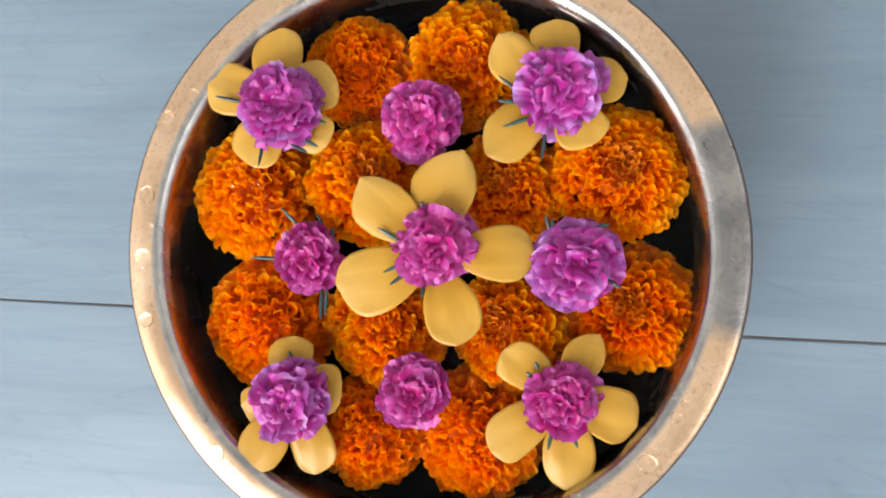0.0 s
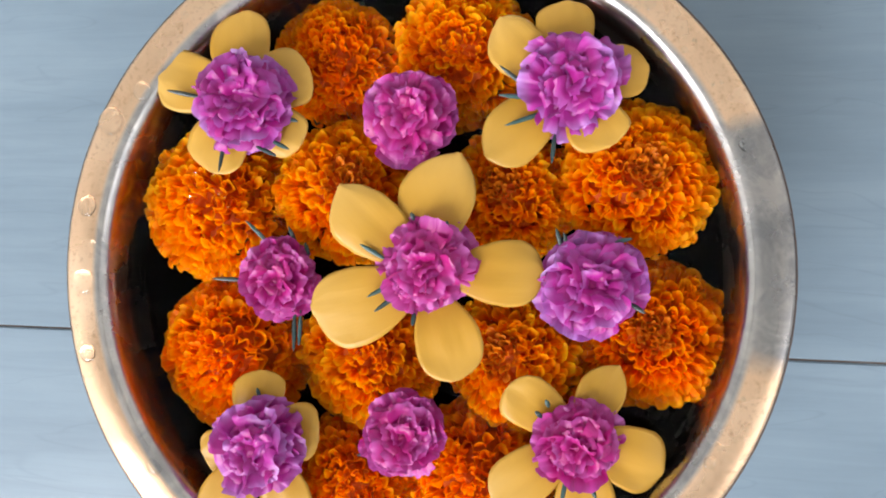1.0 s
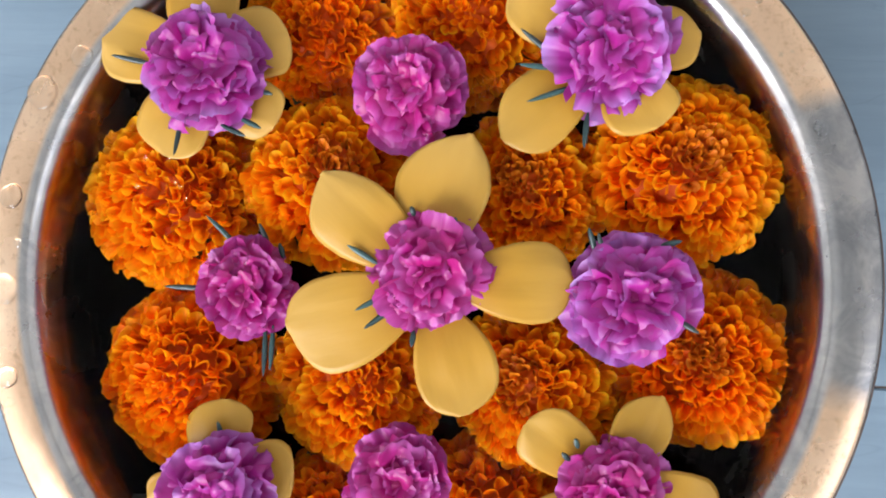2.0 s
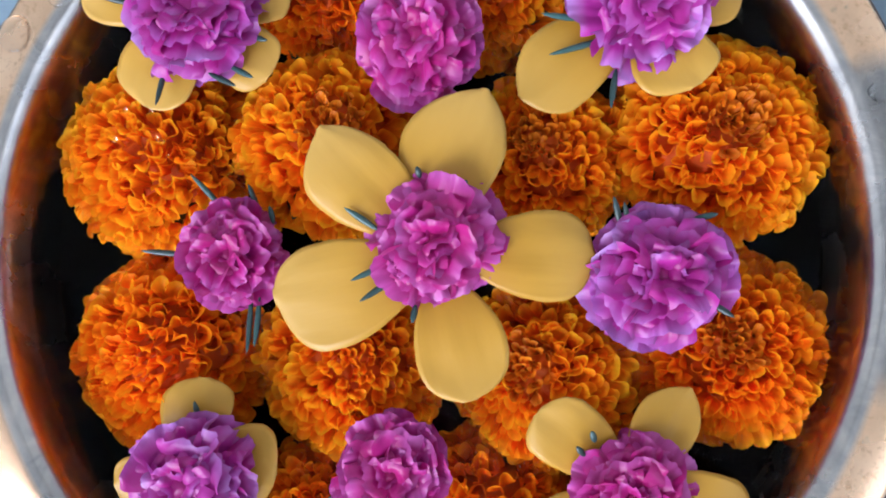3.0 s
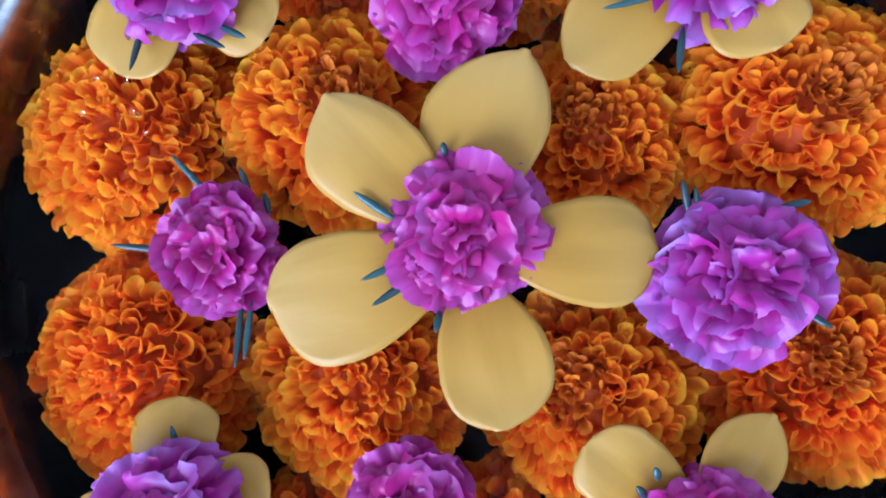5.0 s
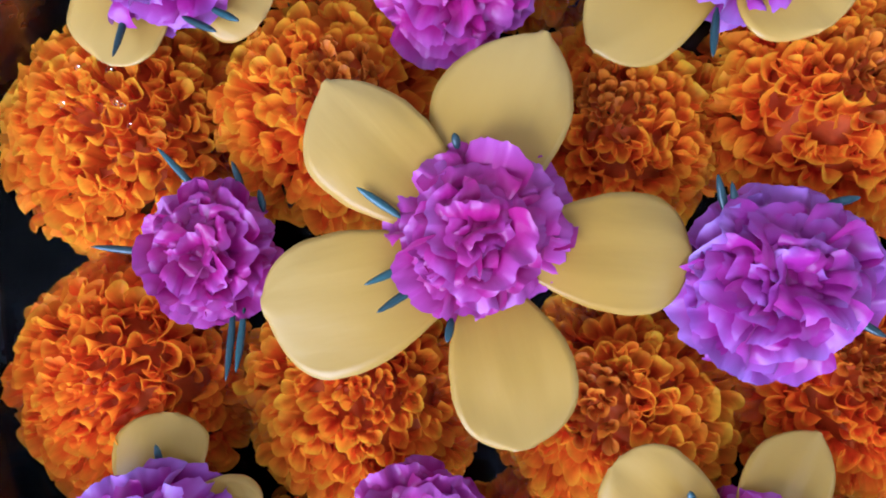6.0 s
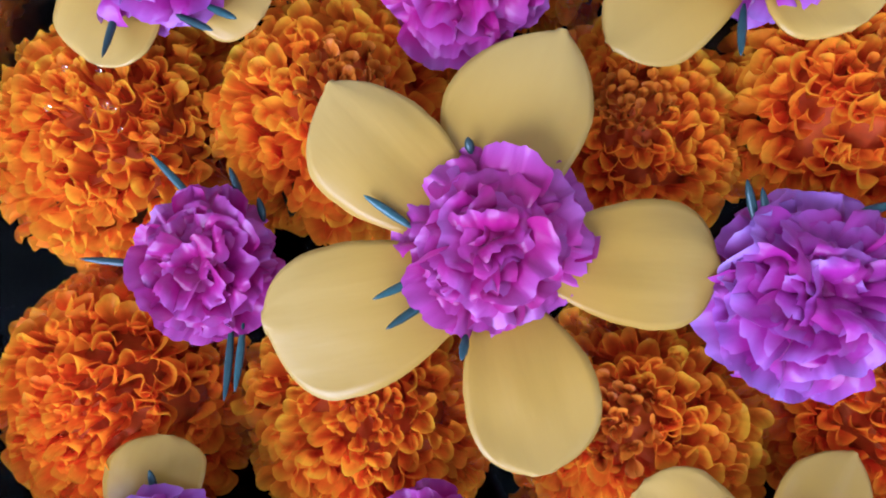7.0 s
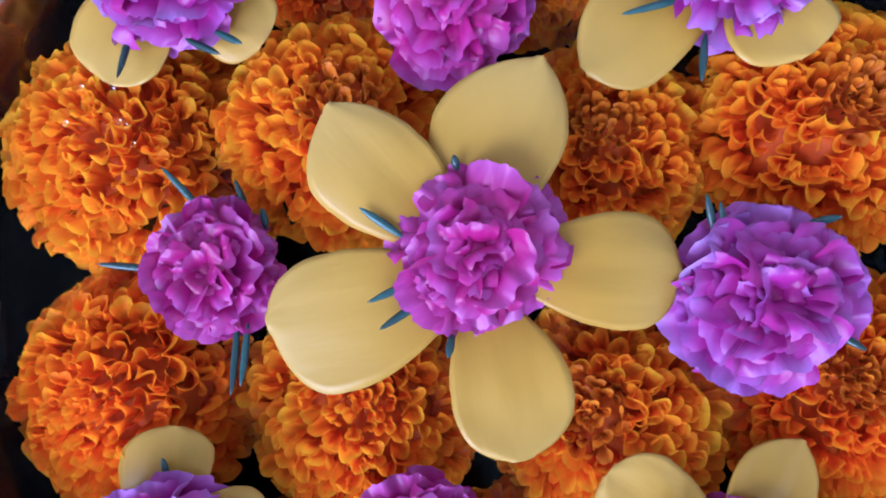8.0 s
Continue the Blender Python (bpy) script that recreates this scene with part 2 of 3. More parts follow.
# ---------- the room ----------
RX0, RX1, RY0, RY1, RH = -1.9, 1.9, -1.7, 2.2, 3.2
floor = tagged(new("floor"), "pale blue-grey streaked floor tiles with thin brown grout", "floor", kind="structure")
bm = bmesh.new()
box(bm, RX0, RY0, -0.06, RX1, RY1, -0.0015)
part("grout_bed", bm, GROUT, floor)

ceiling_bm = bmesh.new()
box(ceiling_bm, RX0 - 0.15, RY0 - 0.15, RH, RX1 + 0.15, RY1 + 0.15, RH + 0.15)
tagged(part("ceiling", ceiling_bm, PLASTER, None), "plain white plaster ceiling", "ceiling", kind="structure")


def wall(name, boxes, label):
    bm = bmesh.new()
    for b in boxes:
        box(bm, *b)
    return tagged(part(name, bm, PLASTER, None), label, "wall", kind="structure")


wall("wall_north", [(RX0, RY1, -0.06, RX1, RY1 + 0.15, RH)], "plain white plaster wall")
wall("wall_east", [(RX1, RY0 - 0.15, -0.06, RX1 + 0.15, RY1 + 0.15, 1.05), (RX1, RY0 - 0.15, 2.15, RX1 + 0.15, RY1 + 0.15, RH),
                   (RX1, RY0 - 0.15, 1.05, RX1 + 0.15, -1.45, 2.15), (RX1, -0.25, 1.05, RX1 + 0.15, RY1 + 0.15, 2.15)], "plain white plaster wall with a window opening")
wall("wall_west", [(RX0 - 0.15, RY0 - 0.15, -0.06, RX0, RY1 + 0.15, RH)], "plain white plaster wall")
wall("wall_south", [(RX0, RY0 - 0.15, -0.06, -1.85, RY0, RH), (1.2, RY0 - 0.15, -0.06, RX1, RY0, RH), (-1.85, RY0 - 0.15, 2.45, 1.2, RY0, RH)],
     "plain white plaster wall with a wide open doorway")

# ---------- the brass bowl ----------
RIM_Z = 0.1054
WATER_Z = 0.0875
bowl = tagged(new("brass_bowl"), "round polished brass bowl with wide flat rim, full of water", "bowl")
body = [(0.0, 0.0), (0.085, 0.0), (0.108, 0.006), (0.126, 0.024), (0.137, 0.05), (0.1405, 0.075), (0.1408, 0.0985), (0.1392, 0.0985),
        (0.1380, 0.0780), (0.1366, 0.0740), (0.134, 0.052), (0.122, 0.026), (0.104, 0.010), (0.08, 0.005), (0.0, 0.004)]
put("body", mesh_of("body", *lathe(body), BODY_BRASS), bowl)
lip = [(0.1382, 0.0990), (0.1535, 0.0994), (0.1557, 0.1000), (0.1565, 0.1014), (0.1565, 0.1032), (0.1557, 0.1047), (0.1542, 0.1052), (0.1485, 0.1056)]
lip += [(0.1430 - 0.0066 * math.sin(a), 0.0971 + 0.0085 * math.cos(a)) for a in [math.pi / 2 * q / 8 for q in range(9)]]
lip += [(0.1363, 0.088), (0.1362, 0.076), (0.1372, 0.076), (0.1382, 0.0990)]
# thin dark ring that outlines the outer edge of the rim
edge_ring = [(0.1560 + 0.0013 * math.cos(a), 0.1024 + 0.0016 * math.sin(a)) for a in [2 * math.pi * q / 10 for q in range(11)]]
put("dark_outline", mesh_of("dark_outline", *lathe(edge_ring), DARK_BRASS), bowl, None, "thin dark ring along the outer edge of the rim")
put("rim", mesh_of("rim", *lathe(lip), RIM_BRASS), bowl, None, "pinkish polished brass rim with a grey reflection painted on one side")

# water, a shallow rippled sheet that meets the wall of the bowl
wv, wf = lathe([(r, 0.0) for r in (0.1363, 0.135, 0.13, 0.12, 0.11, 0.10, 0.09, 0.08, 0.07, 0.06, 0.05, 0.04, 0.03, 0.02, 0.01)], 96)
wv = [(x, y, WATER_Z + 0.0005 * noise.noise(Vector((x * 60, y * 60, 3.1))) + 0.0012 * max(0.0, (math.hypot(x, y) - 0.133) / 0.0033)) for x, y, z in wv]
wv.append((0, 0, WATER_Z))
wf += [(14 * 96 + i, 14 * 96 + (i + 1) % 96, len(wv) - 1) for i in range(96)]
water = tagged(put("water", mesh_of("water", wv, [f[::-1] for f in wf], WATER)), "dark still water in the brass bowl", "water", kind="structure")
water.visible_shadow = False


# ---------- marigolds ----------
def floret(kind, r, shade):
    """One fan-shaped floret, 1 long along y from its narrow base, whose broad free edge is frilled into rounded lobes and rolls outwards."""
    n, m = 25, 8
    dark, kind = kind == "dark", "tube" if kind == "dark" else kind
    waves, ph = {"ray": r.uniform(1.6, 2.9), "cup": r.uniform(1.5, 2.5), "tube": r.uniform(1.2, 1.8)}[kind], r.uniform(0, 6.3)
    amp = {"ray": 0.24, "cup": 0.25, "tube": 0.16}[kind] * r.uniform(0.8, 1.25)
    wrap = {"ray": r.uniform(0.2, 1.0), "cup": r.uniform(0.6, 2.4), "tube": r.uniform(3.6, 5.4)}[kind]
    bend = {"ray": (0.30, -0.20), "cup": (0.15, 0.0), "tube": (0.1, -0.2)}[kind]
    bend = (bend[0] + r.uniform(-0.15, 0.15), bend[1] + r.uniform(-0.45, 0.35))
    skew, lobe, wob = r.uniform(-0.08, 0.08), r.uniform(0.0, 0.03), r.uniform(0, 50)
    verts, y, zc = [], 0.0, 0.0
    for j in range(m):
        v = j / (m - 1)
        if j:
            phi = bend[0] + (bend[1] - bend[0]) * v ** 1.8
            y, zc = y + math.cos(phi) / (m - 1), zc + math.sin(phi) / (m - 1)
        wide = 0.22 + 0.88 * min(1.0, v / 0.85) ** 1.3
        for i in range(n):
            u = 2 * i / (n - 1) - 1
            open_ = wrap * (1.1 - 0.5 * v ** 2)
            a, rad = u * open_ / 2, wide / max(open_, 0.4)
            x, z = rad * math.sin(a), rad * (1 - math.cos(a)) * 0.9
            wave = math.pi * waves * u + ph + 1.2 * noise.noise(Vector((u * 1.6, wob, 0.0)))
            ruff = amp * v ** 1.9 * math.sin(wave) * (0.75 + 0.5 * noise.noise(Vector((u * 2.0, wob, 7.0))))
            edge = (skew * u - 0.16 * abs(u) ** 4 + lobe * math.cos(2 * wave)) * v ** 3
            swirl = 0.11 * v ** 3 * math.cos(wave) * (1 - 0.5 * abs(u))
            verts.append((x - math.sin(a) * ruff + swirl, y + edge, zc + z + math.cos(a) * ruff))
    return mesh_of("floret", verts, grid_faces(n, m), HEARTLET if dark else MARIGOLD[shade])


fr = random.Random(3)
FLORETS = [{k: [floret(k, fr, q) for _ in range(c)] for k, c in (("ray", 16), ("cup", 16), ("tube", 8), ("dark", 8))} for q in (0, 1)]


def basis(p, d, up, roll=0.0, sx=1.0, sy=1.0, sz=1.0):
    """A pose at p with y along d and z as near to up as may be."""
    d = Vector(d).normalized()
    u = Vector(up) - d * d.dot(Vector(up))
    if u.length < 1e-4:
        u = Vector((1, 0, 0)) - d * d.x
    u.normalize()
    x = d.cross(u)
    rot = Matrix((x, d, u)).transposed().to_4x4()
    return Matrix.Translation(p) @ rot @ Matrix.Rotation(roll, 4, "Y") @ Matrix.Diagonal((sx, sy, sz, 1))


BRIGHT, DARK_HEART = (12, 13, 14, 15, 16, 18, 19), (14, 15, 16, 19, 20)


def marigold(x, y, radius, tilt_x, tilt_y, seed, label, top=0.105):
    r = random.Random(seed)
    base = top - 0.027
    thing = tagged(new("marigold"), label, "flower", "marigolds in the bowl")
    thing.matrix_basis = Matrix.Translation((x, y, base)) @ Matrix.Rotation(math.hypot(tilt_x, tilt_y) * 0.6, 4, Vector((-tilt_y, tilt_x, 0.0001)))
    high = top - base - 0.002
    # heart: a lumpy dome that the florets stand on
    hv, rings, n = [], 18, 44
    for j in range(rings):
        th = math.pi * 0.56 * j / (rings - 1) + 0.02
        for i in range(n):
            a = 2 * math.pi * i / n
            k = 0.70 + 0.16 * noise.noise(Vector((math.sin(th) * math.cos(a) * 9 + seed, math.sin(th) * math.sin(a) * 9, th * 5)))
            hv.append((radius * k * math.sin(th) * math.cos(a), radius * k * math.sin(th) * math.sin(a), high * (k + 0.06) * math.cos(th)))
    put("heart", mesh_of("heart", hv, grid_faces(n, rings, True), HEART), thing)
    cv, cn = [], 16
    for j, (cr, cz) in enumerate(((0.010, -0.016), (0.014, -0.011), (0.018, -0.004), (0.022, 0.003), (0.027, 0.006))):
        for i in range(cn):
            a = 2 * math.pi * i / cn
            k = 1 + (0.16 if i % 2 else -0.1) * (j == 4)
            cv.append((cr * k * math.cos(a), cr * k * math.sin(a), cz))
    put("calyx", mesh_of("calyx", cv, grid_faces(cn, 5, True), CALYX), thing, None, "dark green calyx")
    count = 295
    for i in range(count):
        f = (i + 0.5) / count
        th = 1.80 * f ** 0.70
        ph = i * 2.399963 + r.uniform(-0.25, 0.25)
        th = max(0.02, th + r.uniform(-0.05, 0.05))
        kind = "tube" if th < 0.36 else "cup" if th < 0.80 + r.uniform(-0.25, 0.25) else "ray"
        s, c = math.sin(th), math.cos(th)
        grow = 1 + r.uniform(-0.07, 0.06) + 0.05 * noise.noise(Vector((math.cos(ph) * 1.5, math.sin(ph) * 1.5, seed)))
        tip = Vector((radius * s * math.cos(ph) * grow, radius * s * math.sin(ph) * grow, high * (max(c, -0.25) ** 1 if c > 0 else c * 0.5) * grow + 0.003))
        d = Vector((s * math.cos(ph), s * math.sin(ph), 0.85 * c + 0.55))
        d += Vector((r.gauss(0, 0.20), r.gauss(0, 0.20), r.gauss(0, 0.14)))
        d.normalize()
        length = {"tube": 0.0075, "cup": 0.0110, "ray": 0.0140}[kind] * r.uniform(0.85, 1.15) * radius / 0.032
        width = {"tube": 0.0052, "cup": 0.0088, "ray": 0.0112}[kind] * r.uniform(0.80, 1.20) * radius / 0.032
        up = Vector((-math.cos(ph) * c, -math.sin(ph) * c, s + 0.15))
        m = basis(tip - d * length, d, up, r.gauss(0, 0.5), width, length, width * r.uniform(0.8, 1.2))
        put("floret", r.choice(FLORETS[seed not in BRIGHT]["dark" if kind == "tube" and seed in DARK_HEART else kind]), thing, m)
    return thing


CALYX = calyx_material()
MARIGOLDS = [
    # x, y, radius, lean of the heart, seed, height of the top
    (-0.0388, 0.0985, 0.0300, 0.0, -0.1, 11, 0.096), (0.0210, 0.0995, 0.0330, -0.1, -0.1, 12, 0.099),
    (-0.0945, 0.0325, 0.0378, -0.1, 0.3, 13, 0.100), (-0.0300, 0.0360, 0.0335, 0.3, 0.3, 14, 0.105),
    (0.0430, 0.0335, 0.0300, -0.2, 0.2, 15, 0.100), (0.0970, 0.0405, 0.0340, 0.1, 0.2, 16, 0.107),
    (-0.0880, -0.0400, 0.0365, -0.2, -0.1, 17, 0.098), (-0.0205, -0.0390, 0.0335, 0.2, 0.2, 18, 0.098),
    (0.0460, -0.0385, 0.0318, -0.4, 0.2, 19, 0.099), (0.1055, -0.0270, 0.0325, -0.2, 0.2, 20, 0.099),
    (-0.0295, -0.0975, 0.0300, 0.1, 0.0, 21, 0.096), (0.0298, -0.0955, 0.0335, -0.1, 0.1, 22, 0.096),
]
for mx_, my_, mr_, ta_, tb_, sd_, tp_ in MARIGOLDS:
    marigold(mx_, my_, mr_, ta_, tb_, sd_, ("fresh bright orange" if sd_ in BRIGHT else "fresh deep orange") + " ruffled marigold head floating in the bowl", tp_)


# ---------- yellow five-petalled flowers ----------
def yellow_petal(b, e, left, right, wide_l, wide_r, z0, z1, seed, point):
    """A broad waxy petal from b to e. left, right: its half widths, fullest at wide_l and wide_r of its length; point: how sharp its tip is."""
    b, e = Vector((b[0], b[1], z0)), Vector((e[0], e[1], z1))
    length = (e - b).length
    n, m, verts = 17, 25, []

    def half(v, at):
        if v < at:
            return 0.40 + 0.60 * math.sin(math.pi / 2 * v / at) ** 0.9
        k = (v - at) / (1 - at)
        return max(0.04 + 0.18 * (1 - point), (1 - k ** (2.9 - 1.3 * point)) ** (0.52 + 0.36 * point))

    for j in range(m):
        v = 1 - (1 - j / (m - 1)) ** 1.7
        hl, hr = left * half(v, min(wide_l, 0.8)), right * half(v, min(wide_r, 0.8))
        full = (hl + hr) / (left + right)
        for i in range(n):
            u = 2 * i / (n - 1) - 1
            x = u * (hl if u < 0 else hr)
            cup = -0.07 * (left + right) / 2 * u * u * (0.4 + 0.6 * v) + 0.03 * length * math.sin(math.pi * v)
            crease = 0.0002 * math.exp(-(u * 9) ** 2) * (1 - v)
            wave = 0.00016 * noise.noise(Vector((u * 7, v * 3.5, seed + 5))) * (0.3 + v) + 0.0013 * noise.noise(Vector((u * 1.3, v * 1.8, seed))) + 0.0009 * v * abs(u) ** 3 * math.sin(8 * v + seed + 2 * u)
            frill = 0.0003 * noise.noise(Vector((u * 2, v * 9, seed + 9))) * abs(u) ** 4
            verts.append((x + frill * full, length * v, cup - crease + wave * full))
    return mesh_of("petal", verts, grid_faces(n, m), YELLOW), basis(b, e - b, (0, 0, 1))


def yellow_flower(name, petals, z0, tips, points, seed, label):
    """petals: base x, y; tip x, y; half width on its left and right; where along it each side is fullest."""
    cx, cy = (sum(p[k] for p in petals) / len(petals) for k in (0, 1))
    thing = tagged(new(name), label, "flower", "yellow flowers on the marigolds")
    thing.matrix_basis = Matrix.Translation((cx, cy, z0 - 0.004))
    back = thing.matrix_basis.inverted()
    for k, (bx, by, ex, ey, wl, wr, vl, vr) in enumerate(petals):
        me, m = yellow_petal((bx, by), (ex, ey), wl, wr, vl, vr, z0 + 0.0006 * (k % 3), tips[k], seed + k, points[k])
        mod = put("petal", me, thing, back @ m).modifiers.new("thick", "SOLIDIFY")
        mod.thickness = 0.0006
    tv, tf = lathe([(0.003, -0.010), (0.004, -0.002), (0.009, 0.003), (0.013, 0.0045)], 16)
    put("throat", mesh_of("throat", tv, tf, YELLOW), thing)
    return thing


YF = "waxy yellow flower with five broad spread petals lying on the marigolds"
yellow_flower("yellow_flower", [(0.0110, 0.0083, 0.0242, 0.0490, 0.0196, 0.0123, 0.52, 0.56), (0.0032, 0.0080, -0.0258, 0.0358, 0.0176, 0.0108, 0.62, 0.46),
                                (0.0039, -0.0049, -0.0398, -0.0163, 0.0205, 0.0130, 0.62, 0.58), (0.0132, -0.0108, 0.0230, -0.0444, 0.0155, 0.0125, 0.56, 0.56),
                                (0.0216, -0.0002, 0.0585, -0.0001, 0.0138, 0.0138, 0.66, 0.62)],
              0.109, (0.111, 0.114, 0.107, 0.111, 0.106), (0.75, 0.7, 0.3, 0.15, 0.1), 40, YF)
yellow_flower("yellow_flower", [(-0.0721, 0.0778, -0.0712, 0.1140, 0.0165, 0.0110, 0.60, 0.62), (-0.0734, 0.0753, -0.0425, 0.0864, 0.0150, 0.0125, 0.66, 0.75),
                                (-0.0707, 0.0715, -0.0473, 0.0539, 0.0116, 0.0100, 0.75, 0.72), (-0.0759, 0.0704, -0.0876, 0.0429, 0.0120, 0.0165, 0.62, 0.70),
                                (-0.0760, 0.0779, -0.1128, 0.0872, 0.0145, 0.0130, 0.66, 0.75)],
              0.104, (0.104, 0.103, 0.102, 0.103, 0.105), (0.1, 0.1, 0.1, 0.25, 0.2), 50, YF)
yellow_flower("yellow_flower", [(0.0631, 0.0817, 0.0396, 0.1060, 0.0155, 0.0080, 0.60, 0.62), (0.0677, 0.0827, 0.0674, 0.1130, 0.0130, 0.0110, 0.72, 0.66),
                                (0.0735, 0.0814, 0.1009, 0.0852, 0.0105, 0.0117, 0.60, 0.62), (0.0655, 0.0745, 0.0344, 0.0478, 0.0130, 0.0132, 0.70, 0.58),
                                (0.0724, 0.0732, 0.0860, 0.0521, 0.0110, 0.0140, 0.75, 0.62)],
              0.103, (0.105, 0.102, 0.099, 0.105, 0.107), (0.45, 0.1, 0.3, 0.5, 0.3), 60, YF)
yellow_flower("yellow_flower", [(-0.0645, -0.0705, -0.0642, -0.0445, 0.0145, 0.0105, 0.60, 0.70), (-0.0611, -0.0715, -0.0389, -0.0768, 0.0170, 0.0080, 0.60, 0.78),
                                (-0.0695, -0.0838, -0.0874, -0.1130, 0.0133, 0.0115, 0.52, 0.57), (-0.0603, -0.0819, -0.0505, -0.1144, 0.0140, 0.0100, 0.66, 0.60),
                                (-0.0702, -0.0744, -0.0930, -0.0820, 0.0110, 0.0080, 0.80, 0.71)],
              0.100, (0.099, 0.099, 0.104, 0.100, 0.099), (0.25, 0.2, 0.25, 0.2, 0.2), 70, YF)
yellow_flower("yellow_flower", [(0.0685, -0.0654, 0.0438, -0.0476, 0.0110, 0.0115, 0.76, 0.60), (0.0752, -0.0650, 0.0900, -0.0381, 0.0110, 0.0085, 0.55, 0.55),
                                (0.0766, -0.0698, 0.1076, -0.0816, 0.0145, 0.0122, 0.66, 0.70), (0.0740, -0.0746, 0.0754, -0.1136, 0.0140, 0.0112, 0.55, 0.56),
                                (0.0699, -0.0721, 0.0386, -0.0962, 0.0112, 0.0130, 0.75, 0.62)],
              0.099, (0.102, 0.097, 0.097, 0.098, 0.102), (0.05, 0.7, 0.2, 0.1, 0.15), 80, YF)


# ---------- magenta double moss roses ----------
def rose_petal(r, kind, tint):
    """A thin crumpled petal, 1 long along y, that rises and then bends outwards, creased in soft folds, with a toothed, frilled edge."""
    n, m, verts = 27, 11, []
    seed, ph, waves = r.uniform(0, 90), r.uniform(0, 6.3), r.choice((0.9, 1.2, 1.6, 2.0))
    amp = {"outer": 0.07, "mid": 0.10, "inner": 0.13}[kind] * r.uniform(0.7, 1.3)
    bend = {"outer": (0.15, -0.55), "mid": (0.45, -0.95), "inner": (0.55, -1.25)}[kind]
    bend = (bend[0] + r.uniform(-0.15, 0.15), bend[1] + r.uniform(-0.5, 0.45))
    cup = r.uniform(-0.05, 0.22)
    y = z = 0.0
    for j in range(m):
        v = j / (m - 1)
        if j:
            phi = bend[0] + (bend[1] - bend[0]) * v ** 1.3
            y, z = y + math.cos(phi) / (m - 1), z + math.sin(phi) / (m - 1)
        wide = 0.22 + 0.88 * math.sin(min(1.0, v * 1.15) * math.pi / 2) ** 1.1
        for i in range(n):
            u = 2 * i / (n - 1) - 1
            tooth = 0.035 * noise.noise(Vector((u * 9, seed, 0))) + 0.05 * noise.noise(Vector((u * 3.2, seed, 4))) - 0.22 * abs(u) ** 3
            fold = noise.noise(Vector((u * 2.1, v * 1.1, seed)))
            crinkle = abs(noise.noise(Vector((u * 5.0, v * 2.6, seed + 7)))) + 0.15 * noise.noise(Vector((u * 9.0, v * 6.0, seed + 3)))
            zz = z + cup * u * u * wide + amp * v ** 1.2 * math.sin(math.pi * waves * u + ph) + 0.22 * v * fold + 0.16 * v * v * crinkle + 0.05 * v ** 5 * math.sin(11 * u + ph)
            verts.append((u * wide / 2 + 0.05 * v * fold, y + tooth * v ** 3, zz))
    return mesh_of("petal", verts, grid_faces(n, m), ROSE_KIND[tint])


pr_ = random.Random(21)
ROSE = {tint: {k: [rose_petal(pr_, k, tint) for _ in range(12)] for k in ("outer", "mid", "inner")} for tint in ROSE_KIND}


def leaf_mesh(length, width):
    prof = [(0.30, 0.0), (0.75, 0.15), (1.0, 0.45), (0.85, 0.72), (0.45, 0.92), (0.05, 1.0)]
    verts = [(width / 2 * k * math.cos(a), length * v, width * 0.38 * k * math.sin(a) + 0.10 * length * v * v) for k, v in prof for a in [2 * math.pi * i / 8 for i in range(8)]]
    return mesh_of("leaf", verts, grid_faces(8, len(prof), True) + [tuple(range(40, 48))], LEAF)


LEAF = leaf_material()


